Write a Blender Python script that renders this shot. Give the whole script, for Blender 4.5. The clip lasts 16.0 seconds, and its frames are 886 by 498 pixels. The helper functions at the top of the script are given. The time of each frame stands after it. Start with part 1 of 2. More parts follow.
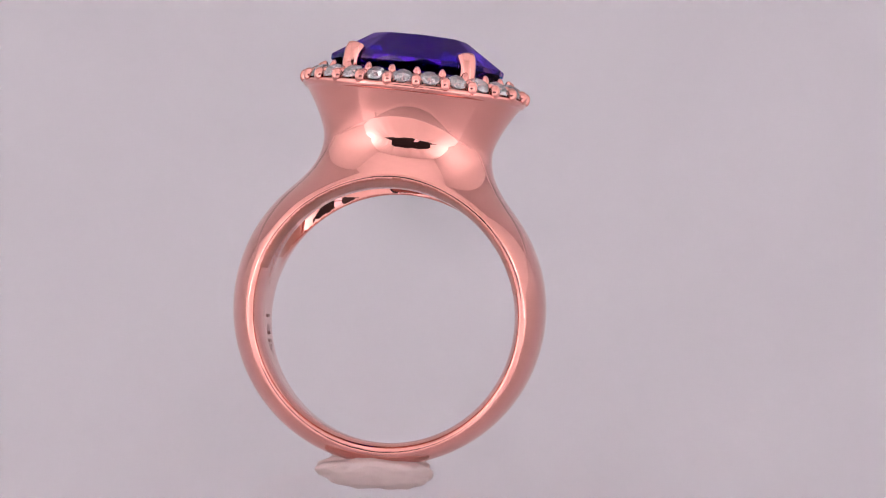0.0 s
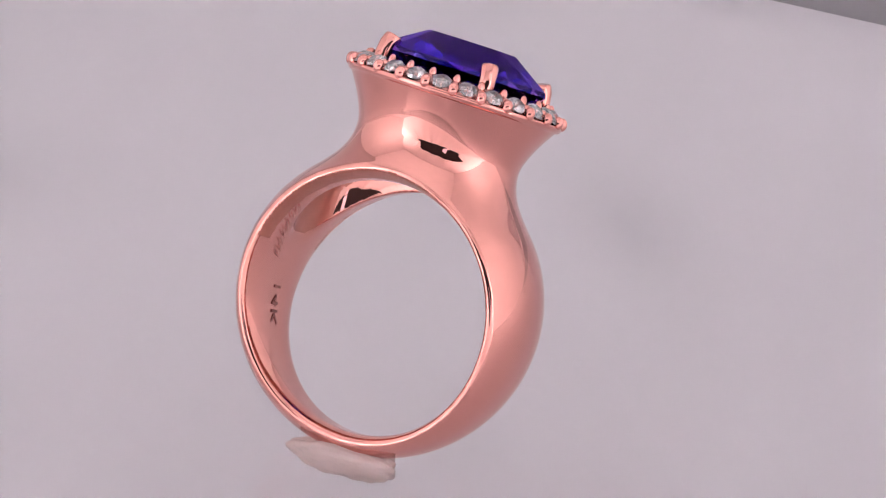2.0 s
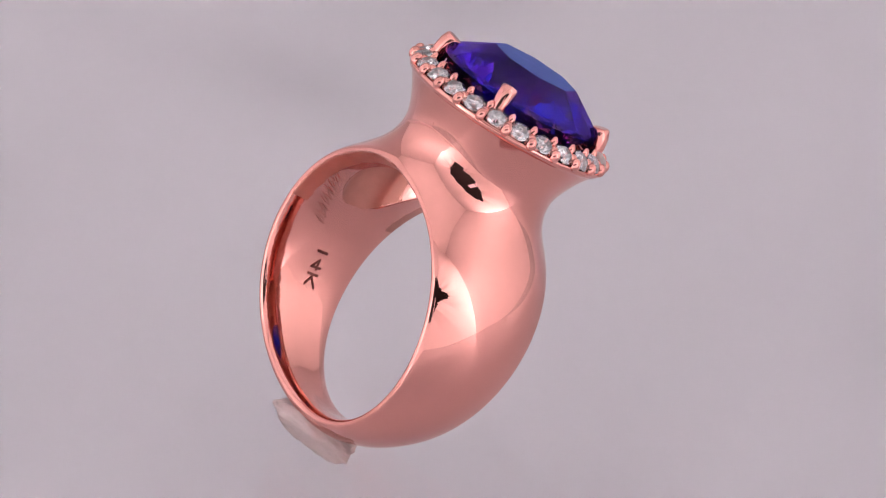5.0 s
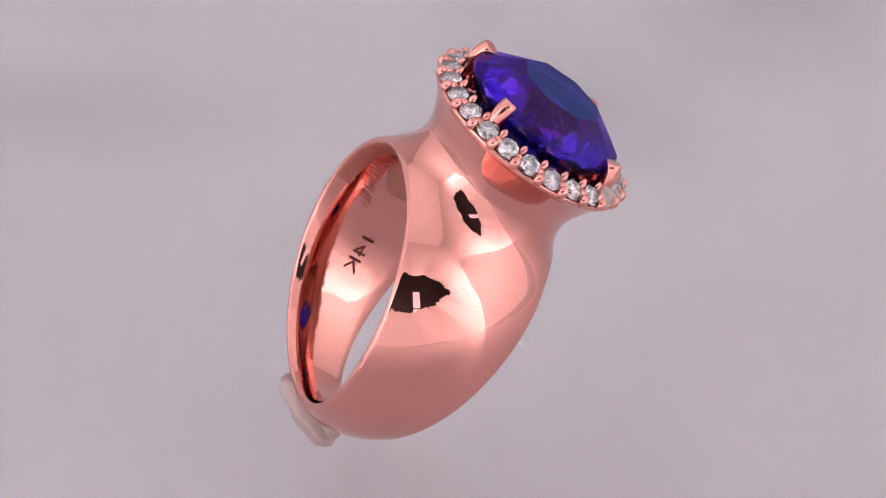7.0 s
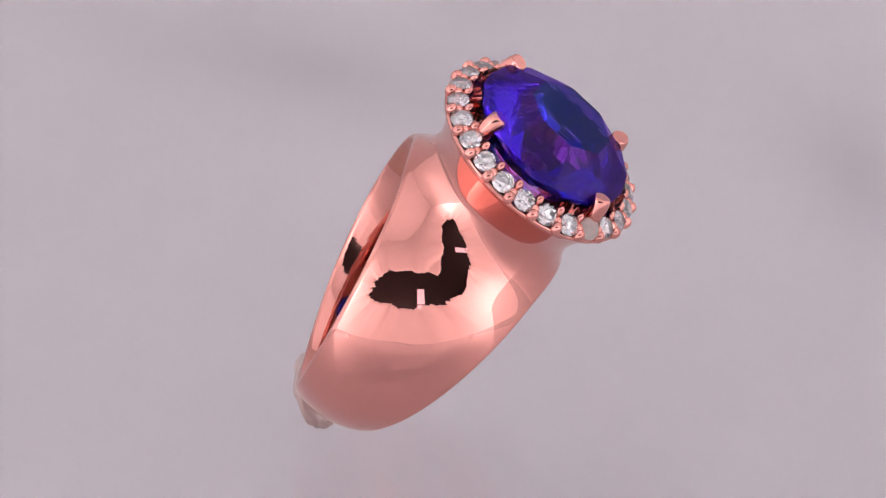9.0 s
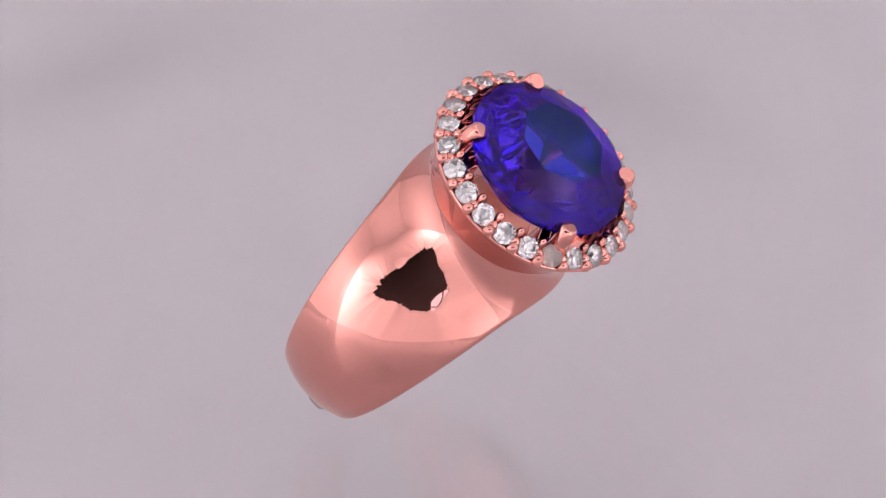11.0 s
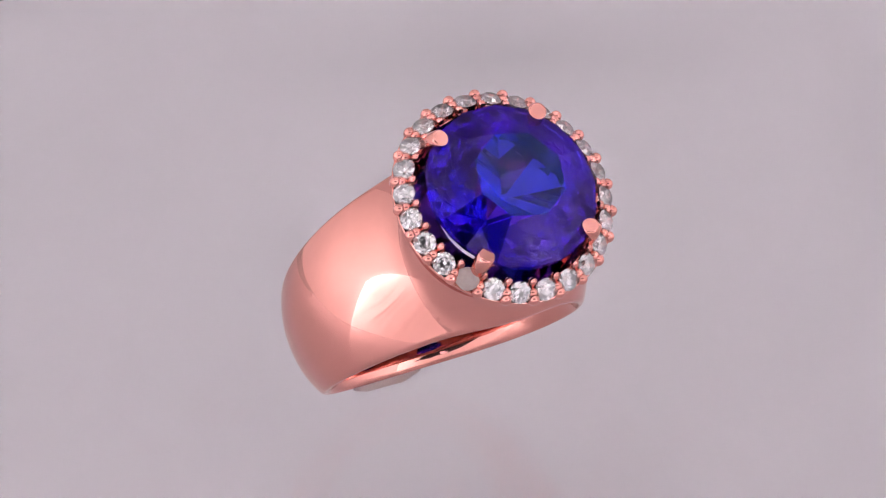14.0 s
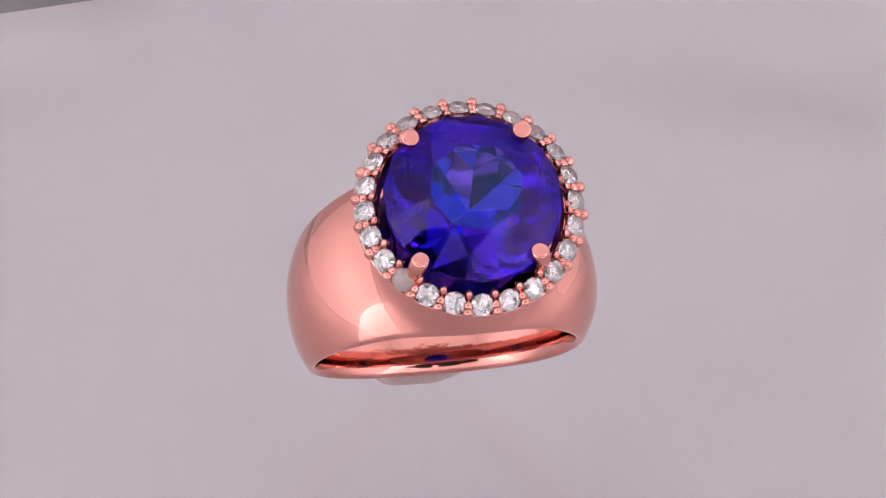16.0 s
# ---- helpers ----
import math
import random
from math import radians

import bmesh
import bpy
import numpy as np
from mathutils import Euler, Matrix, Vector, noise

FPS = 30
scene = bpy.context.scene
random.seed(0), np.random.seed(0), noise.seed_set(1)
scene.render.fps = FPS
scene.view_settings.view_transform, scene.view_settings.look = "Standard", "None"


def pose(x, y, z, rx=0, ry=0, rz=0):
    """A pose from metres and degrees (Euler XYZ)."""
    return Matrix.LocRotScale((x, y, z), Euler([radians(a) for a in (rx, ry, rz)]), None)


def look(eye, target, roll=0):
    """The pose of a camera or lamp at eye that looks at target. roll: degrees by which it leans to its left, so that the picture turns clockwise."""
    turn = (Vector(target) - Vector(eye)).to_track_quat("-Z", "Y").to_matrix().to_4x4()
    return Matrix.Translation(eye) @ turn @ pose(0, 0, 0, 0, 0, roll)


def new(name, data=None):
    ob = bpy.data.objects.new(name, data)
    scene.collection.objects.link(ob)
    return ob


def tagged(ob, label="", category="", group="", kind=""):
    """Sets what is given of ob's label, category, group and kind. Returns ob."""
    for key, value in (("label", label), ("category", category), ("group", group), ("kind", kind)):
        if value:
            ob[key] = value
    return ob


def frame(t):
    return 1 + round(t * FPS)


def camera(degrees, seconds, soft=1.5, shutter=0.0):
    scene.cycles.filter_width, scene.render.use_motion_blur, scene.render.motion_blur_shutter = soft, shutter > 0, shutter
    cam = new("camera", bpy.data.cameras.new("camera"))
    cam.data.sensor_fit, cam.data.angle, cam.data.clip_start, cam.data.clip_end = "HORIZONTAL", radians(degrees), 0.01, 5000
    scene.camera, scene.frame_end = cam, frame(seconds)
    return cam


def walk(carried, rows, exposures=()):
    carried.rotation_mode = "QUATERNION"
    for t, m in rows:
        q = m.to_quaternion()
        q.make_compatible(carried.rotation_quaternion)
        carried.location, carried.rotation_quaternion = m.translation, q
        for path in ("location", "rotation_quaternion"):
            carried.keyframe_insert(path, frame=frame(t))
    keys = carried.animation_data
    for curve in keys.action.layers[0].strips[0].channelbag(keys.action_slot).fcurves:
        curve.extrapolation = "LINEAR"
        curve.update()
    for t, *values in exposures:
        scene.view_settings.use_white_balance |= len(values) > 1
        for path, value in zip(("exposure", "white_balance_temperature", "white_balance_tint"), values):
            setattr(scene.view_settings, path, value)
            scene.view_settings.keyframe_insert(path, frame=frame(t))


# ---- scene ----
PX = 0.037e-3            # ring unit in metres
cam = camera(10.0, 16.0, soft=1.05)
eye = pose(-0.00412, -0.27264, 0.18850, 57.387, -1.833, 0)
walk(cam, [(0.0, eye), (16.0, eye)], exposures=((0.0, 0.12), (1.5, 0.10), (3.5, 0.02), (9.0, 0.0), (16.0, 0.04)))


# ---- light ----
world = bpy.data.worlds.new("world")
scene.world = world
world.use_nodes = True
world.node_tree.nodes["Background"].inputs[0].default_value = (0.9, 0.88, 0.95, 1)
world.node_tree.nodes["Background"].inputs[1].default_value = 0.05
scene.view_settings.exposure = 0.0


def panel_lamp(name, m, sx, sy, watts, colour):
    d = bpy.data.lights.new(name, "AREA")
    d.shape, d.size, d.size_y, d.energy, d.color = "RECTANGLE", sx, sy, watts, colour
    ob = new(name, d)
    ob.matrix_world = m
    return ob


# lamps stand outside the tent and shine through its fabric
LAMP = (0.975, 1.0, 0.975)
panel_lamp("side_lamp_west", look((-0.95, 0.08, 0.26), (-0.38, 0.08, 0.20)), 0.5, 0.4, 8.0, LAMP)
panel_lamp("side_lamp_east", look((0.95, 0.08, 0.26), (0.38, 0.08, 0.20)), 0.5, 0.4, 8.0, LAMP)
panel_lamp("top_lamp", look((0, 0.1, 1.2), (0, 0.1, 0)), 0.4, 0.4, 17.0, LAMP)
panel_lamp("tent_lamp_west", look((-0.40, -0.375, 0.15), (-0.25, -0.215, 0.13)), 0.12, 0.16, 7.0, LAMP)
panel_lamp("tent_lamp_east", look((0.40, -0.375, 0.15), (0.25, -0.215, 0.13)), 0.12, 0.16, 7.0, LAMP)


# ---- materials ----
def material(name, colour, rough=0.5, metal=0.0, vary=0.0, scale=200.0, bump=0.0, bump_scale=800.0, **more):
    m = bpy.data.materials.new(name)
    m.use_nodes = True
    nt = m.node_tree
    b = nt.nodes["Principled BSDF"]
    b.inputs["Base Color"].default_value = (*colour, 1)
    b.inputs["Roughness"].default_value = rough
    b.inputs["Metallic"].default_value = metal
    for key, value in more.items():
        b.inputs[key.replace("_", " ") if key in b.inputs or key.replace("_", " ") in b.inputs else key].default_value = value
    tc = nt.nodes.new("ShaderNodeTexCoord")
    if vary:
        n = nt.nodes.new("ShaderNodeTexNoise")
        n.inputs["Scale"].default_value, n.inputs["Detail"].default_value = scale, 4
        r = nt.nodes.new("ShaderNodeMix")
        r.data_type = "RGBA"
        r.inputs[6].default_value = (*[c * (1 - vary) for c in colour], 1)
        r.inputs[7].default_value = (*[min(1, c * (1 + vary)) for c in colour], 1)
        nt.links.new(tc.outputs["Object"], n.inputs["Vector"])
        nt.links.new(n.outputs["Fac"], r.inputs[0])
        nt.links.new(r.outputs[2], b.inputs["Base Color"])
    if bump:
        n = nt.nodes.new("ShaderNodeTexNoise")
        n.inputs["Scale"].default_value, n.inputs["Detail"].default_value = bump_scale, 3
        u = nt.nodes.new("ShaderNodeBump")
        u.inputs["Strength"].default_value, u.inputs["Distance"].default_value = bump, 0.0002
        nt.links.new(tc.outputs["Object"], n.inputs["Vector"])
        nt.links.new(n.outputs["Fac"], u.inputs["Height"])
        nt.links.new(u.outputs["Normal"], b.inputs["Normal"])
    return m


def glass_material(name, colour, ior, rough=0.0):
    m = bpy.data.materials.new(name)
    m.use_nodes = True
    nt = m.node_tree
    nt.nodes.remove(nt.nodes["Principled BSDF"])
    g = nt.nodes.new("ShaderNodeBsdfGlass")
    g.inputs["Color"].default_value = (*colour, 1)
    g.inputs["IOR"].default_value, g.inputs["Roughness"].default_value = ior, rough
    nt.links.new(g.outputs[0], nt.nodes["Material Output"].inputs[0])
    return m


GOLD = material("rose_gold", (0.765, 0.34, 0.293), 0.035, 1.0, bump=0.012, bump_scale=700)
GOLD_IN = material("rose_gold_satin", (0.775, 0.34, 0.29), 0.075, 1.0, 0.05, 900, bump=0.04, bump_scale=1800)
# unpolished underside of the head; its recess shade is in the darker colour
HOLLOW_SHADE = material("unpolished_shaded_hollow", (0.60, 0.25, 0.20), 0.38, 1.0, 0.15, 700, bump=0.15, bump_scale=2200)
STONE = glass_material("violet_blue_stone", (0.20, 0.165, 0.76), 1.69)


def polish(m, ior, share):
    """A clear polished face over a tinted glass."""
    nt = m.node_tree
    out = nt.nodes["Material Output"]
    base = out.inputs[0].links[0].from_socket
    f, k, g, mix = (nt.nodes.new("ShaderNode" + n) for n in ("Fresnel", "Math", "BsdfGlossy", "MixShader"))
    f.inputs["IOR"].default_value = ior
    k.operation = "MULTIPLY"
    k.inputs[1].default_value = share
    g.inputs["Roughness"].default_value = 0.0
    nt.links.new(f.outputs[0], k.inputs[0])
    nt.links.new(k.outputs[0], mix.inputs[0])
    nt.links.new(base, mix.inputs[1])
    nt.links.new(g.outputs[0], mix.inputs[2])
    nt.links.new(mix.outputs[0], out.inputs[0])


polish(STONE, 1.69, 0.14)


def pleochroic_sparkle(m, deep, blue, violet, crown, table, scale):
    """Pleochroic crystal: deep blue to violet by each lower facet's facing, painting in sparkle."""
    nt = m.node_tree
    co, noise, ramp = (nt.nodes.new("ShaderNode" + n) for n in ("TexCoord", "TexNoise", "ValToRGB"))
    # noise on the normal makes single facets dark or bright, a painted sparkle
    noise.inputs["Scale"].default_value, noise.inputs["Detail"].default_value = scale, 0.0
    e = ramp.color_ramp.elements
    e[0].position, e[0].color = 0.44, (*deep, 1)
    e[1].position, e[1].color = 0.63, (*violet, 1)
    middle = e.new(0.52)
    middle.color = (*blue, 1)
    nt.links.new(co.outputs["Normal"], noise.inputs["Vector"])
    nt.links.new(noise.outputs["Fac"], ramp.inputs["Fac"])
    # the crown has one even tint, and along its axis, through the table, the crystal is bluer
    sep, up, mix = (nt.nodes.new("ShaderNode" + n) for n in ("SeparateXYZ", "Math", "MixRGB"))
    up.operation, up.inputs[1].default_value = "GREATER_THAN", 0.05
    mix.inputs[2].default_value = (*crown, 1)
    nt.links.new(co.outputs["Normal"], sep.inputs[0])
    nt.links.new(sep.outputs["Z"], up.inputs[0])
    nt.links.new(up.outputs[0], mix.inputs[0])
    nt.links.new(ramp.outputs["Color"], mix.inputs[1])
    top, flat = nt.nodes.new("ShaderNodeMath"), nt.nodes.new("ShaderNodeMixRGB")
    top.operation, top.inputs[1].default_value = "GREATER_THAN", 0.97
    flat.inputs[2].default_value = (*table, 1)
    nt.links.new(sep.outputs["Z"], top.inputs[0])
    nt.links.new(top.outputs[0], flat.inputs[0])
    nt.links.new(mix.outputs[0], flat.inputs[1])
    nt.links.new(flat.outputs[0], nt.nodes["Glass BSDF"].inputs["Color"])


# deep and violet tints carry the stone's dark facets and flashes
pleochroic_sparkle(STONE, (0.06, 0.05, 0.42), (0.13, 0.40, 0.92), (0.90, 0.42, 1.0), (0.30, 0.15, 0.78), (0.20, 0.34, 1.0), 6.5)
DIAMOND = glass_material("diamond", (0.95, 0.94, 0.945), 2.42)
FROST = material("cloudy_wax_on_stone", (0.88, 0.74, 0.71), 0.35, 0, 0.25, 2500, 0.4, 3000, Transmission_Weight=0.6)
SCRIPT = material("worn_engraving", (0.60, 0.26, 0.22), 0.35, 1.0)
INK = material("engraved_dark", (0.24, 0.07, 0.06), 0.45, 0.7)
WAX = material("putty", (0.87, 0.71, 0.68), 0.4, 0, 0.08, 900, 0.35, 1200, Transmission_Weight=0.55, IOR=1.16)
PLATE = glass_material("clear_glass", (0.99, 0.99, 0.99), 1.28)
CARD = material("white_card", (0.86, 0.81, 0.86), 0.75, 0, 0.05, 22, 0.05, 400)


def soft_marks(m, spots):
    """Soft grey marks on a sheet: (x, y, length, width, turn, strength)."""
    nt = m.node_tree
    b = nt.nodes["Principled BSDF"]
    tc = nt.nodes.new("ShaderNodeTexCoord")
    link = b.inputs["Base Color"].links[0].from_socket
    for x, y, a, w, turned, strength in spots:
        mp = nt.nodes.new("ShaderNodeMapping")
        mp.vector_type = "TEXTURE"
        mp.inputs["Location"].default_value = (x, y, 0)
        mp.inputs["Rotation"].default_value = (0, 0, radians(turned))
        mp.inputs["Scale"].default_value = (a, w, 1)
        g = nt.nodes.new("ShaderNodeTexGradient")
        g.gradient_type = "QUADRATIC_SPHERE"
        k = nt.nodes.new("ShaderNodeMath")
        k.operation = "MULTIPLY"
        k.inputs[1].default_value = strength
        mix = nt.nodes.new("ShaderNodeMix")
        mix.data_type = "RGBA"
        mix.inputs[7].default_value = (0.36, 0.34, 0.36, 1)
        nt.links.new(tc.outputs["Object"], mp.inputs["Vector"])
        nt.links.new(mp.outputs[0], g.inputs[0])
        nt.links.new(g.outputs["Fac"], k.inputs[0])
        nt.links.new(k.outputs[0], mix.inputs[0])
        nt.links.new(link, mix.inputs[6])
        link = mix.outputs[2]
    nt.links.new(link, b.inputs["Base Color"])


# the first is a broad grey patch towards one corner
soft_marks(CARD, [(-0.064, 0.053, 0.034, 0.018, -50, 0.5), (0.0, 0.044, 0.008, 0.016, 40, 0.3), (-0.050, 0.030, 0.022, 0.010, 20, 0.3), (-0.060, -0.010, 0.03, 0.012, 70, 0.3),
               (-0.045, -0.045, 0.03, 0.010, -30, 0.3), (0.02, -0.06, 0.03, 0.010, 10, 0.25)])
TABLE = material("grey_turntable", (0.28, 0.26, 0.28), 0.5, 0, 0.08, 60)
FABRIC = material("white_fabric", (0.86, 0.83, 0.85), 0.9, 0, 0.03, 30, 0.1, 300)


def translucent(m, colour, share):
    nt = m.node_tree
    t, mix = nt.nodes.new("ShaderNodeBsdfTranslucent"), nt.nodes.new("ShaderNodeMixShader")
    t.inputs[0].default_value = (*colour, 1)
    mix.inputs[0].default_value = share
    nt.links.new(nt.nodes["Principled BSDF"].outputs[0], mix.inputs[1])
    nt.links.new(t.outputs[0], mix.inputs[2])
    nt.links.new(mix.outputs[0], nt.nodes["Material Output"].inputs[0])


TENT = material("tent_fabric", (0.86, 0.83, 0.85), 0.9, 0, 0.08, 14, 0.9, 18)
translucent(TENT, (0.9, 0.87, 0.89), 0.45)
DAYLIGHT = material("window_daylight", (0.8, 0.8, 0.9), 0.3, Emission_Color=(0.80, 0.78, 1.0, 1), Emission_Strength=0.9)
DARK = material("dark_room", (0.02, 0.015, 0.018), 0.7, 0, 0.2, 8)
BLACK = material("black_plastic", (0.012, 0.012, 0.013), 0.45, 0, 0.1, 90)


# ---- mesh helpers ----
def finish(name, bm, mat, parent=None, label="", smooth=True):
    me = bpy.data.meshes.new(name)
    bm.normal_update()
    bm.to_mesh(me)
    bm.free()
    me.materials.append(mat)
    for p in me.polygons:
        p.use_smooth = smooth
    ob = new(name, me)
    if parent:
        ob.parent = parent
    if label:
        tagged(ob, label)
    return ob


def box(bm, x0, y0, z0, x1, y1, z1):
    v = [bm.verts.new((x, y, z)) for z in (z0, z1) for y in (y0, y1) for x in (x0, x1)]
    for f in ((0, 2, 3, 1), (4, 5, 7, 6), (0, 1, 5, 4), (1, 3, 7, 5), (3, 2, 6, 7), (2, 0, 4, 6)):
        bm.faces.new([v[i] for i in f])


def lathe(bm, profile, n=64, m=Matrix()):
    """A closed profile of (radius, height) turned round z."""
    rings = []
    for r, z in profile:
        rings.append([bm.verts.new(m @ Vector((r * math.cos(2 * math.pi * i / n), r * math.sin(2 * math.pi * i / n), z))) for i in range(n)])
    for a, b in zip(rings, rings[1:]):
        for i in range(n):
            bm.faces.new((a[i], a[(i + 1) % n], b[(i + 1) % n], b[i]))
    bm.faces.new(rings[-1])
    bm.faces.new(rings[0][::-1])


# ---- setting: light tent, turntable ----
def tent():
    # front wall with a ragged slot for the lens
    bm = bmesh.new()
    n = 200
    c = Vector((-0.006, -0.215, 0.152))
    rings, backs = [[] for _ in range(7)], [[] for _ in range(7)]
    for i in range(n):
        t = 2 * math.pi * i / n
        u = Vector((math.cos(t), math.sin(t), 3.1))
        w = 1 + 0.40 * noise.noise(u * 1.6) + 0.12 * noise.noise(u * 5) + 0.08 * noise.noise(u * 17)
        w += 0.05 * noise.noise(u * 41)
        p = Vector((c.x + 0.180 * w * math.cos(t), c.z + 0.068 * w * math.sin(t)))
        k = 1 / max(abs(math.cos(t)), abs(math.sin(t)))
        q = Vector((0.38 * k * math.cos(t), 0.19 + 0.33 * k * math.sin(t)))
        for j, f in enumerate((0, 0.05, 0.12, 0.25, 0.45, 0.7, 1)):
            e = p.lerp(q, f)
            fold = (1 - f) * (0.016 * noise.noise(u * 3.5 + Vector((0, 0, f))) + 0.005 * noise.noise(u * 11 + Vector((0, 0, 3 * f))))
            rings[j].append(bm.verts.new((e.x, c.y + fold, e.y)))
            backs[j].append(bm.verts.new((e.x, c.y + fold - 0.002, e.y)))
    for i in range(n):
        j = (i + 1) % n
        for a, b in zip(rings, rings[1:]):
            bm.faces.new((a[i], a[j], b[j], b[i]))
        for a, b in zip(backs, backs[1:]):
            bm.faces.new((a[j], a[i], b[i], b[j]))
        bm.faces.new((rings[0][j], rings[0][i], backs[0][i], backs[0][j]))
    tagged(finish("wall_south", bm, TENT), "white fabric tent front with a ragged lens slot", "wall", kind="structure")
    for name, b in (("wall_north", (-0.38, 0.40, -0.06, 0.38, 0.404, 0.52)), ("wall_west", (-0.384, -0.215, -0.06, -0.38, 0.404, 0.52)),
                    ("wall_east", (0.38, -0.215, -0.06, 0.384, 0.404, 0.52)), ("ceiling", (-0.384, -0.22, 0.52, 0.384, 0.404, 0.524))):
        bm = bmesh.new()
        box(bm, *b)
        tagged(finish(name, bm, TENT, smooth=False), "white fabric side of a light tent", name.split("_")[0], kind="structure")
    bm = bmesh.new()
    box(bm, -0.9, -0.9, -0.066, 0.9, 0.6, -0.06)
    tagged(finish("floor", bm, FABRIC, smooth=False), "white cloth floor of the light tent", "floor", kind="structure")
    # dark room behind the lens
    for name, b in (("backdrop_south", (-0.9, -0.9, -0.06, 0.9, -0.89, 0.9)), ("backdrop_west", (-0.9, -0.89, -0.06, -0.89, -0.22, 0.9)),
                    ("backdrop_east", (0.89, -0.89, -0.06, 0.9, -0.22, 0.9)), ("backdrop_top", (-0.9, -0.9, 0.9, 0.9, -0.2, 0.91))):
        bm = bmesh.new()
        box(bm, *b)
        tagged(finish(name, bm, DARK, smooth=False), "dark wall of the room behind the lens", "backdrop", kind="structure")
    # daylight window of that room
    bm = bmesh.new()
    box(bm, 0.10, -0.888, 0.12, 0.20, -0.884, 0.56)
    win = tagged(finish("window_1", bm, DAYLIGHT, smooth=False), "pale daylit window in a dark room", "window", kind="structure")
    for b in ((0.08, 0.10, 0.10, 0.58), (0.20, 0.10, 0.22, 0.58), (0.10, 0.10, 0.20, 0.12), (0.10, 0.56, 0.20, 0.58), (0.10, 0.33, 0.20, 0.338)):
        bm = bmesh.new()
        box(bm, b[0], -0.888, b[1], b[2], -0.872, b[3])
        finish("window_frame", bm, BLACK, win, smooth=False)


tent()


def turn(t):
    """The turntable's angle in degrees at t seconds."""
    return -(10.1033 * t - 5.8118 * ((t / 16) ** 2 - t / 16))


def spun(t, base):
    return pose(0, 0, 0, 0, 0, turn(t)) @ base


GAP = 0.0125             # from the glass down to the card


def make_turntable():
    bm = bmesh.new()
    lathe(bm, [(0.05, -0.0600 + GAP), (0.128, -0.0600 + GAP), (0.130, -0.058 + GAP), (0.130, -0.0020), (0.129, 0.0)], 96)
    ob = finish("turntable", bm, TABLE)
    return tagged(ob, "grey round turntable under a white card", "turntable")


def make_card():
    bm = bmesh.new()
    x0, x1, y0, y1, n = -0.105, 0.105, -0.0735, 0.0770, 24
    rows = []
    for j in range(n + 1):
        rows.append([bm.verts.new((x0 + (x1 - x0) * i / n, y0 + (y1 - y0) * j / n, 0.0009 + 0.0003 * noise.noise(Vector((i * 0.31, j * 0.31, 0.5))))) for i in range(n + 1)])
    faces = [bm.faces.new((rows[j][i], rows[j][i + 1], rows[j + 1][i + 1], rows[j + 1][i])) for j in range(n) for i in range(n)]
    geo = bmesh.ops.extrude_face_region(bm, geom=faces)
    for v in geo["geom"]:
        if isinstance(v, bmesh.types.BMVert):
            v.co.z = 0.0002
    bmesh.ops.recalc_face_normals(bm, faces=bm.faces)
    return tagged(finish("card", bm, CARD), "softly marked white card on the turntable", "card")


def make_plate():
    bm = bmesh.new()
    lathe(bm, [(0.0925, -0.0015), (0.0935, -0.0013), (0.0935, -0.0002), (0.0930, 0.0)], 96)
    root = tagged(new("glass_plate"), "clear round glass plate on short posts", "plate")
    disc = finish("disc", bm, PLATE, root)
    disc.visible_shadow = False
    for i in range(4):
        bm = bmesh.new()
        t = math.radians(45 + 90 * i)
        lathe(bm, [(0.002, -GAP + 0.0002), (0.0024, -GAP + 0.0006), (0.0024, -0.002), (0.002, -0.0015)], 20, Matrix.Translation((0.0885 * math.cos(t), 0.0885 * math.sin(t), 0)))
        finish("post", bm, FABRIC, root)
    return root


# ---- the ring ----
RIM, HS = 239.5, -5.0


def band_half(x, z):
    r = np.hypot(x, z) + 1e-9
    s = z / r
    return 106.3 + 49.9 * s + 2.1 * (1 - 2 * s * s) - 1.8 * (3 * s - 4 * s ** 3)


def smax(a, b, k):
    h = np.clip(0.5 + 0.5 * (a - b) / k, 0, 1)
    return b + (a - b) * h + k * h * (1 - h)


def smin(a, b, k):
    return -smax(-a, -b, k)


def metal(p):
    """Signed distance, roughly, of the cast shank and head, in ring units."""
    x, y, z = p[..., 0], p[..., 1], p[..., 2]
    r = np.hypot(x, z) + 1e-9
    s = z / r
    h = band_half(x, z) + np.where(y > 0, 15 * np.clip(-x / r, 0, 1), 0)
    v = np.clip(np.abs(y) / h, 0, 1.3)
    outer = r - (RIM + (32 + 15 * s - 6 * x / r) * (1 - v ** 2.2))
    shank = smax(outer, np.abs(y) - h, 7)
    u = np.clip((z - 300) / 98, -1, 1)
    rho = np.where(u > 0, 147.5 + 49.5 * np.abs(u) ** 1.45, 147.5 + 6 * u * u)
    q = np.hypot(x - HS * np.clip(z / 300, 0, 1) + 0.5, y)
    head = smax(smax(q - rho, z - 389, 3), 150 - z, 5)
    body = smin(shank, head, 46)
    body = smax(body, z - 389, 2)
    skin = body
    inner = 217 + 12 * v ** 4
    body = smax(body, inner - r, 6)
    # hollowed underside of the head, open in the middle, and the cup around the stone
    k = np.clip(1 - ((z - 105) / 157) ** 4, 0.0004, 1) ** 0.25
    dish = ((np.abs((x - HS) / (200 * k)) ** 3 + np.abs((y - 10) / (92 * k)) ** 3) ** (1 / 3) - 1) * 90 * k
    dish = smax(dish, skin + 17, 10)
    body = smax(body, -smax(dish, 60 - z, 4), 4)
    q = np.hypot(x - HS, y)
    hole = smin(smax(q - 104, 288 - z, 5), smax(q - 80, 215 - z, 5), 4)
    cup = smin(hole, smax(q - 156, 352 - z, 6), 4)
    return smax(body, -cup, 3)


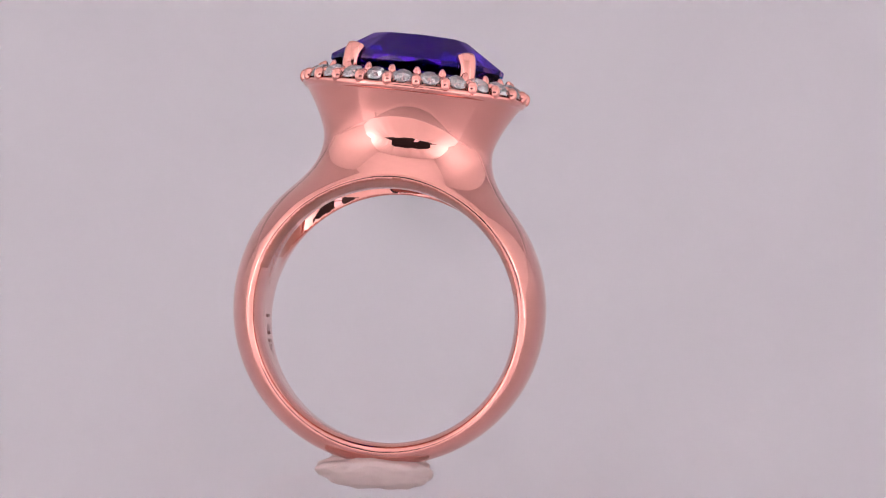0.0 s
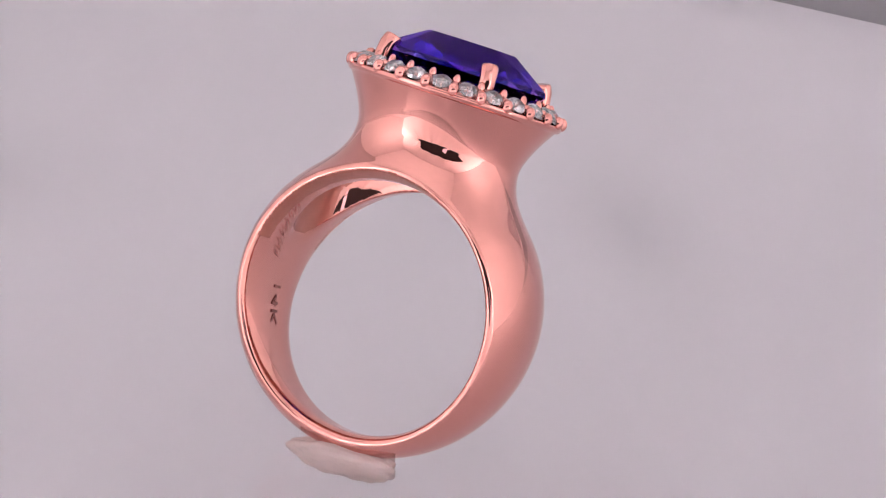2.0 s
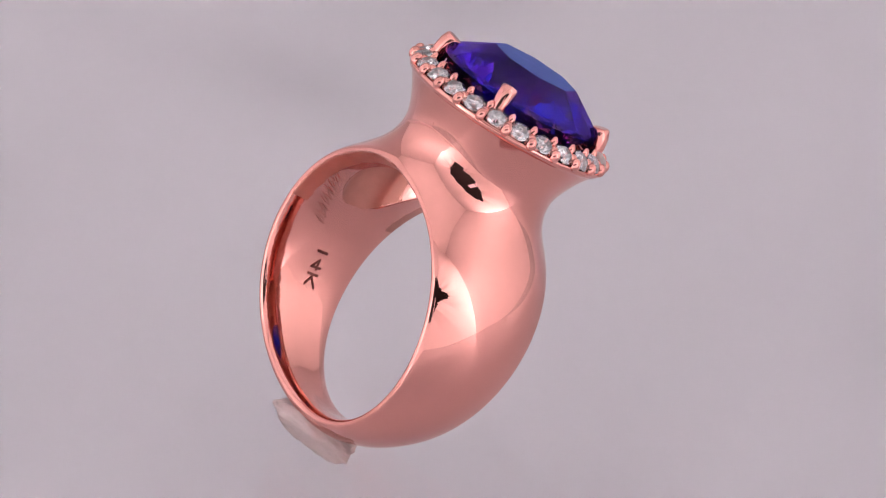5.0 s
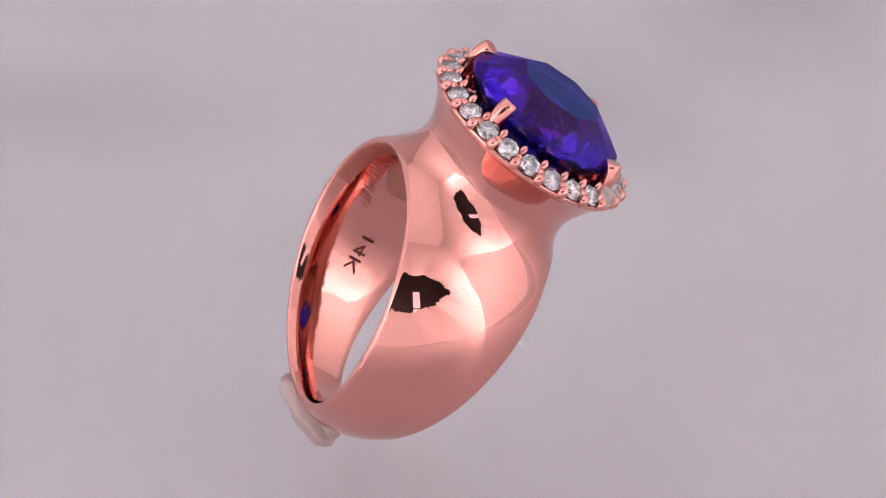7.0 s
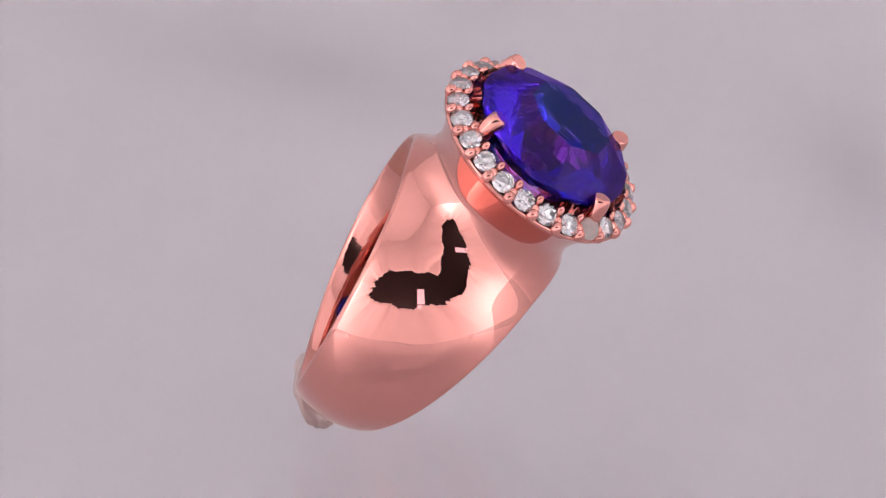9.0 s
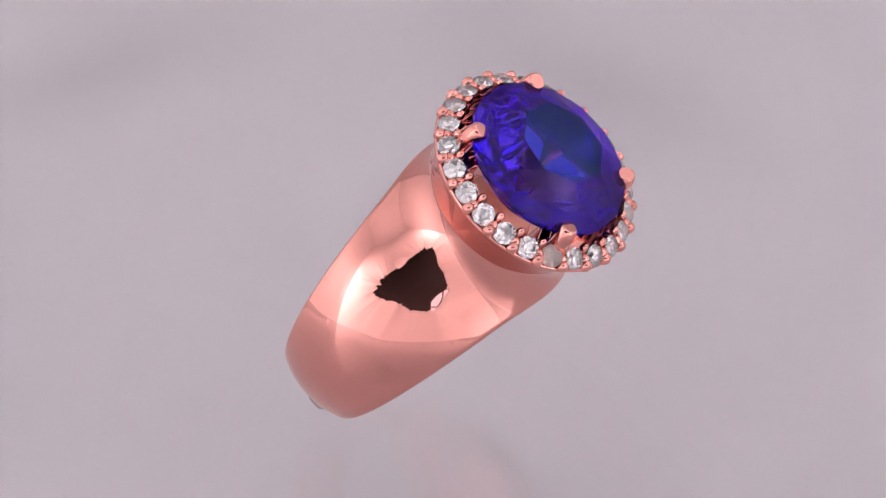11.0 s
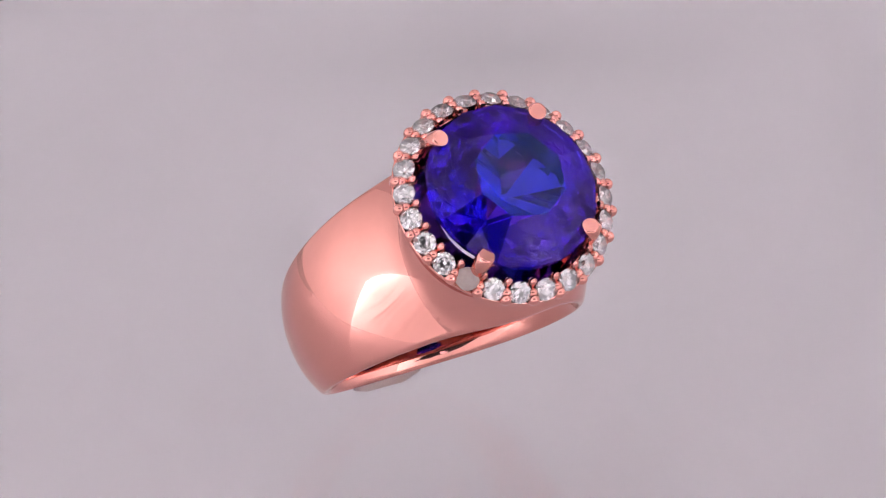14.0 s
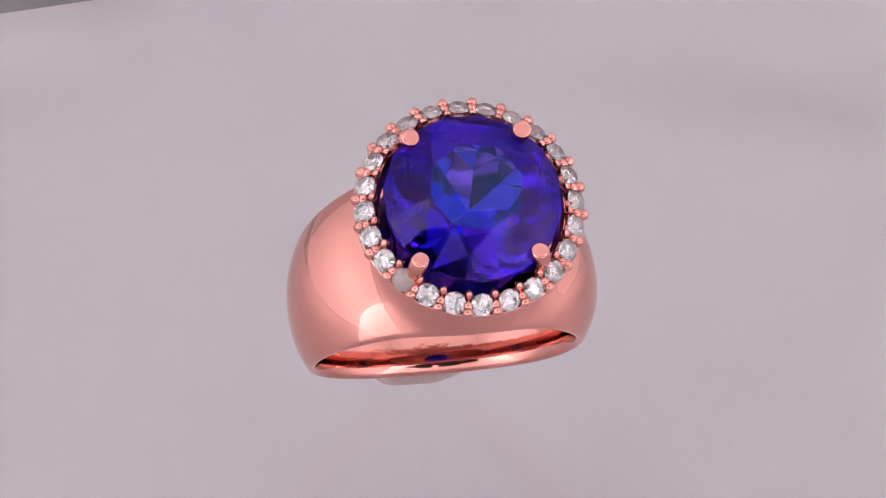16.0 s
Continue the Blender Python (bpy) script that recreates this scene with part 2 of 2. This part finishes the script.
def isosurface(fn, lo, hi, step):
    """Surface nets over a grid, then pulled onto the surface."""
    ax = [np.arange(a, b + step, step) for a, b in zip(lo, hi)]
    g = np.stack(np.meshgrid(*ax, indexing="ij"), -1)
    f = fn(g)
    n = np.array(f.shape)
    neg = f < 0
    cell = np.zeros(n - 1, int)
    for dx in (0, 1):
        for dy in (0, 1):
            for dz in (0, 1):
                cell += neg[dx:n[0] - 1 + dx, dy:n[1] - 1 + dy, dz:n[2] - 1 + dz]
    mixed = (cell > 0) & (cell < 8)
    index = -np.ones(n - 1, int)
    index[mixed] = np.arange(mixed.sum())
    ids = np.argwhere(mixed)
    acc, cnt = np.zeros((len(ids), 3)), np.zeros(len(ids))
    corners = [(a, b, c) for a in (0, 1) for b in (0, 1) for c in (0, 1)]
    for a in corners:
        for k in range(3):
            if a[k]:
                continue
            b = list(a)
            b[k] = 1
            ia, ib = ids + np.array(a), ids + np.array(b)
            fa, fb = f[tuple(ia.T)], f[tuple(ib.T)]
            m = (fa < 0) != (fb < 0)
            t = np.where(m, fa / np.where(m, fa - fb, 1), 0)
            pa, pb = g[tuple(ia.T)], g[tuple(ib.T)]
            acc += np.where(m[:, None], pa + (pb - pa) * t[:, None], 0)
            cnt += m
    verts = acc / cnt[:, None]

    def grad(p):
        e = 0.4
        return np.stack([(fn(p + d) - fn(p - d)) / (2 * e) for d in np.eye(3) * e], -1)

    for _ in range(5):
        d = grad(verts)
        stepv = fn(verts)[:, None] * d / np.maximum((d * d).sum(1, keepdims=True), 0.05)
        length = np.linalg.norm(stepv, axis=1, keepdims=True)
        verts = verts - stepv * np.minimum(1, 0.5 * step / np.maximum(length, 1e-9))
    d = grad(verts)
    normal = d / np.maximum(np.linalg.norm(d, axis=1, keepdims=True), 1e-9)
    quads = []
    for k in range(3):
        i, j = (k + 1) % 3, (k + 2) % 3
        sl0, sl1 = [slice(None)] * 3, [slice(None)] * 3
        sl0[k], sl1[k] = slice(0, -1), slice(1, None)
        a, b = neg[tuple(sl0)], neg[tuple(sl1)]
        e = np.argwhere(a != b)
        e = e[(e[:, i] > 0) & (e[:, j] > 0) & (e[:, i] < n[i] - 1) & (e[:, j] < n[j] - 1)]
        flip = b[tuple(e.T)]
        di, dj = np.eye(3, dtype=int)[i], np.eye(3, dtype=int)[j]
        q = np.stack([index[tuple((e - di - dj).T)], index[tuple((e - dj).T)], index[tuple(e.T)], index[tuple((e - di).T)]], 1)
        q[flip] = q[flip][:, ::-1]
        quads.append(q)
    return verts, normal, np.concatenate(quads)


def brilliant(bm, radius, table, crown, pavilion, m, girdle=0.03):
    """A round brilliant cut: 8 bezels, stars, halves, a thin girdle, pavilion mains and lower halves."""
    def at(r, deg, z):
        t = math.radians(deg)
        return bm.verts.new(m @ Vector((r * radius * math.cos(t), r * radius * math.sin(t), z * radius)))
    c = math.cos(math.radians(22.5))
    rm = 0.5 * (1 + table) * 0.98
    zm = crown * (1 - rm * c) / (1 - table)
    T = [at(table, 45 * i, crown + girdle) for i in range(8)]
    M = [at(rm, 45 * i + 22.5, zm + girdle) for i in range(8)]
    G = [at(1, 22.5 * i, girdle) for i in range(16)]
    H = [at(1, 22.5 * i, -girdle) for i in range(16)]
    rp = 0.42
    P = [at(rp, 45 * i + 22.5, -girdle - pavilion * (1 - rp * c)) for i in range(8)]
    cu = at(0, 0, -girdle - pavilion)
    bm.faces.new(T)
    for i in range(8):
        j = (i + 1) % 8
        bm.faces.new((T[i], M[i], T[j]))
        bm.faces.new((T[i], M[i - 1], G[2 * i], M[i]))
        bm.faces.new((M[i], G[2 * i], G[2 * i + 1]))
        bm.faces.new((M[i], G[2 * i + 1], G[(2 * i + 2) % 16]))
        bm.faces.new((cu, P[i], H[2 * i], P[i - 1]))
        bm.faces.new((P[i], H[2 * i + 1], H[2 * i]))
        bm.faces.new((P[i], H[(2 * i + 2) % 16], H[2 * i + 1]))
    for i in range(16):
        j = (i + 1) % 16
        bm.faces.new((G[i], H[i], H[j], G[j]))
    bmesh.ops.recalc_face_normals(bm, faces=bm.faces)


def round_cut(bm, radius, table, crown, m):
    """A round cut: eight-sided brilliant crown, a girdle tier of small facets, split lower halves and long mains."""
    def ring(r, z, n, off):
        return [bm.verts.new(m @ Vector((r * radius * math.cos(2 * math.pi * (i + off) / n), r * radius * math.sin(2 * math.pi * (i + off) / n), z * radius))) for i in range(n)]
    T, M, G = ring(table, crown, 8, 0), ring(0.5 * (1 + table) * 0.99, crown * 0.54, 8, 0.5), ring(1, 0.03, 16, 0)
    H, L, K = ring(1, -0.03, 32, 0), ring(0.93, -0.115, 32, 0.5), ring(0.80, -0.245, 16, 0.5)
    Q, P = ring(0.62, -0.4155, 16, 0), ring(0.42, -0.602, 8, 0.5)
    tip = bm.verts.new(m @ Vector((0, 0, -0.914 * radius)))
    bm.faces.new(T)
    for i in range(8):
        j = (i + 1) % 8
        bm.faces.new((T[i], M[i], T[j]))
        bm.faces.new((T[i], M[i - 1], G[2 * i], M[i]))
        bm.faces.new((M[i], G[2 * i], G[2 * i + 1]))
        bm.faces.new((M[i], G[2 * i + 1], G[(2 * i + 2) % 16]))
        bm.faces.new((tip, P[i], Q[2 * i], P[i - 1]))
        bm.faces.new((P[i], Q[2 * i + 1], Q[2 * i]))
        bm.faces.new((P[i], Q[(2 * i + 2) % 16], Q[2 * i + 1]))
    for i in range(16):
        j = (i + 1) % 16
        bm.faces.new((G[i], H[2 * i], H[2 * i + 1]))
        bm.faces.new((G[i], H[2 * i + 1], G[j]))
        bm.faces.new((G[j], H[2 * i + 1], H[(2 * i + 2) % 32]))
        bm.faces.new((Q[i], K[i], Q[j]))
        bm.faces.new((Q[j], K[i], K[j]))
        bm.faces.new((K[i], L[2 * i], L[2 * i + 1]))
        bm.faces.new((K[i], L[2 * i + 1], L[(2 * i + 2) % 32]))
        bm.faces.new((K[i], L[(2 * i + 2) % 32], K[j]))
    for i in range(32):
        j = (i + 1) % 32
        bm.faces.new((H[i], L[i], H[j]))
        bm.faces.new((L[i], L[j], H[j]))
    bmesh.ops.recalc_face_normals(bm, faces=bm.faces)


def units(x, y, z):
    """Ring units: x across, y towards the first view, z up to the stone; as metres in the ring's space."""
    return Vector((x * PX, -y * PX, z * PX))


def make_ring():
    root = tagged(new("ring"), "polished rose gold ring with violet-blue stone in a diamond halo", "ring")
    v, nrm, q = isosurface(metal, (-300, -215, -275), (300, 215, 415), 4.0)
    v, nrm = v * (PX, -PX, PX), nrm * (1, -1, 1)
    me = bpy.data.meshes.new("shank")
    me.from_pydata(v.tolist(), [], q[:, ::-1].tolist())
    me.materials.append(GOLD)
    me.materials.append(GOLD_IN)
    # the bore is left satin; the rough hollow under the head has painted shade
    mid, out = v[q].mean(1) / PX, nrm[q].mean(1)
    bore = (mid[:, 2] < 268) & (out[:, 0] * mid[:, 0] + out[:, 2] * mid[:, 2] < -0.5 * np.hypot(mid[:, 0], mid[:, 2]))
    hollow = bore & (np.hypot(mid[:, 0], mid[:, 2]) > 221) & (mid[:, 2] > 60)
    me.materials.append(HOLLOW_SHADE)
    me.polygons.foreach_set("material_index", (bore.astype(int) + hollow).tolist())
    me.polygons.foreach_set("use_smooth", [True] * len(me.polygons))
    me.normals_split_custom_set_from_vertices(nrm.tolist())
    shank = new("shank", me)
    shank.parent = root
    tagged(shank, "mirror-polished rose gold band flaring to a round head")

    # centre stone
    bm = bmesh.new()
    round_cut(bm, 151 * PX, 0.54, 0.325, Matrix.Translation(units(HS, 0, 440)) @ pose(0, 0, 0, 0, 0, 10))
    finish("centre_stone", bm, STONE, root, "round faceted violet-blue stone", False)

    # claws
    for sx in (-1, 1):
        for sy in (-1, 1):
            bm = bmesh.new()
            path = [(106, 372), (107, 400), (107, 430), (105, 444), (102.5, 452), (101, 457.5), (100.5, 460)]
            dx = -9 if (sx, sy) == (1, 1) else 5 if sx < 0 else 3
            pts = [units(HS + sx * a + dx, sy * a * 1.09, z) for a, z in path]
            rad = [14, 15, 15.5, 16.4, 16.6, 15.6, 13]
            rings = []
            across = Vector((1.09 * sy, sx, 0)).normalized()
            for i, p in enumerate(pts):
                d = (pts[min(i + 1, len(pts) - 1)] - pts[max(i - 1, 0)]).normalized()
                other = d.cross(across).normalized()
                rings.append([bm.verts.new(p + (across * math.cos(t) + other * math.sin(t)) * rad[i] * PX) for t in np.linspace(0, 2 * math.pi, 17)[:-1]])
            for a, b in zip(rings, rings[1:]):
                for i in range(16):
                    bm.faces.new((a[i], a[(i + 1) % 16], b[(i + 1) % 16], b[i]))
            bm.faces.new(rings[-1])
            bm.faces.new(rings[0][::-1])
            bmesh.ops.recalc_face_normals(bm, faces=bm.faces)
            claw = finish("claw", bm, GOLD, root, "rounded rose gold claw")
            for p in claw.data.polygons:
                p.use_smooth = len(p.vertices) == 4

    # halo: a plate with 24 small stones between shared beads
    bm = bmesh.new()
    n = 96
    prof = [(158, 380), (158, 398), (160, 401), (164, 400), (168, 393), (178, 389), (189, 394), (193, 396), (195, 394.5), (195.5, 391), (191, 383)]
    rings = []
    for r, z in prof:
        rings.append([bm.verts.new(units(HS + r * math.cos(2 * math.pi * i / n), r * math.sin(2 * math.pi * i / n), z)) for i in range(n)])
    for a, b in zip(rings, rings[1:] + rings[:1]):
        for i in range(n):
            bm.faces.new((a[i], a[(i + 1) % n], b[(i + 1) % n], b[i]))
    bmesh.ops.recalc_face_normals(bm, faces=bm.faces)
    halo = finish("halo", bm, GOLD, root, "rose gold halo rim set with small stones")
    bm = bmesh.new()
    brilliant(bm, 19.5 * PX, 0.56, 0.32, 0.86, Matrix())
    gem = finish("diamond", bm, DIAMOND, halo, smooth=False)
    bm = bmesh.new()
    bmesh.ops.create_icosphere(bm, subdivisions=3, radius=19 * PX)
    for w in bm.verts:
        w.co.z *= 0.55
        w.co *= 1.06 + 0.16 * noise.noise(w.co * 2600)
    cloudy = finish("diamond", bm, FROST, halo, "stone clouded by a dab of wax")
    bm = bmesh.new()
    bmesh.ops.create_icosphere(bm, subdivisions=2, radius=10.2 * PX)
    for w in bm.verts:
        w.co.z *= 1.25
    bead = finish("bead", bm, GOLD, halo)
    for i in range(24):
        t = math.radians(-43.7 + 15 * i)
        c = units(HS + 180 * math.cos(t), 180 * math.sin(t), 409)
        o = cloudy if i == 0 else gem if i == 1 else gem.copy()
        if i > 1:
            scene.collection.objects.link(o)
        o.location = c
        o.rotation_euler = (Matrix.Rotation(-t, 3, 'Z') @ Matrix.Rotation(radians(36), 3, 'Y') @ Matrix.Rotation(i * 0.7, 3, 'Z')).to_euler()
        t += math.radians(7.5)
        for k, (r, z) in enumerate(((191.5, 401), (165.5, 413), (180, 403))):
            o = bead if i == 0 and k == 0 else bead.copy()
            if o is not bead:
                scene.collection.objects.link(o)
            o.location = units(HS + r * math.cos(t), r * math.sin(t), z)
            if k == 1:
                o.scale = (0.82, 0.82, 1.25)

    # hallmark on the inner wall, letters running down
    cu = bpy.data.curves.new("hallmark", "FONT")
    cu.body, cu.size, cu.extrude = "14K", 1.0, 0.0
    tmp = bpy.data.objects.new("hallmark", cu)
    scene.collection.objects.link(tmp)
    me = bpy.data.meshes.new_from_object(tmp.evaluated_get(bpy.context.evaluated_depsgraph_get()))
    bpy.data.objects.remove(tmp)
    xs = [w.co.x for w in me.vertices]
    mid, wid = (min(xs) + max(xs)) / 2, max(xs) - min(xs)
    bm = bmesh.new()
    bm.from_mesh(me)
    bmesh.ops.subdivide_edges(bm, edges=bm.edges, cuts=2)
    for w in bm.verts:
        s, u = (w.co.x - mid) / wid, w.co.y - 0.35
        t = math.radians(180 + 14.2 + s * 19)
        w.co = units(215.8 * math.cos(t), 4 - u * -36, 215.8 * math.sin(t))
    finish("hallmark", bm, INK, root, "dark stamped 14K mark", False)
    # worn script, too faint to read
    for i in range(9):
        bm = bmesh.new()
        a0 = math.radians(172 - i * 3.3)
        y0 = 44 + i * 6.5
        for j, (da, dy, ln) in enumerate(((0, 0, 22), (1.1, 6, 15), (0.5, 12, 18))):
            t0, t1 = a0 - math.radians(da), a0 - math.radians(da + 1.6 + 0.4 * ((i + j) % 3))
            y1 = y0 + dy - 8
            ends = ((t0, y1), (t0, y1 + 3), (t1, y1 + ln + 3), (t1, y1 + ln))
            bm.faces.new([bm.verts.new(units(216.0 * math.cos(t), y, 216.0 * math.sin(t))) for t, y in ends])
        finish("worn_script", bm, SCRIPT, root, "faint worn engraving", False)
    return root


def make_wax():
    """The dab of putty that holds the ring, standing on the glass."""
    bm = bmesh.new()
    bmesh.ops.create_icosphere(bm, subdivisions=5, radius=1)
    c = Vector((-0.0024, -0.0063, 0.0009))
    for w in bm.verts:
        p = w.co.copy()
        s = 1 + 0.16 * noise.noise(p * 1.7 + Vector((4, 1, 2))) + 0.07 * noise.noise(p * 5)
        w.co = Vector((p.x * 0.0037 * s, p.y * 0.0018 * s, p.z * 0.0014 * s + 0.0014 * max(0, -p.y))) + c
        w.co.z = max(w.co.z, 0.00002 + 0.00001 * p.x)
    return tagged(finish("putty_dab", bm, WAX), "translucent pinkish putty dab under the ring", "putty")


turntable, card, plate = make_turntable(), make_card(), make_plate()
ring, wax = make_ring(), make_wax()


def motions():
    times = [0.5 * i for i in range(33)]
    down = pose(0, 0, -GAP)
    for thing, base in ((ring, pose(-0.001654, -0.000972, 0.009425, -34.703, 0.383, -8.034)), (wax, pose(0, 0, 0)),
                        (plate, pose(0, 0, 0)), (card, down), (turntable, down)):
        walk(thing, [(t, spun(t, base)) for t in times])


motions()
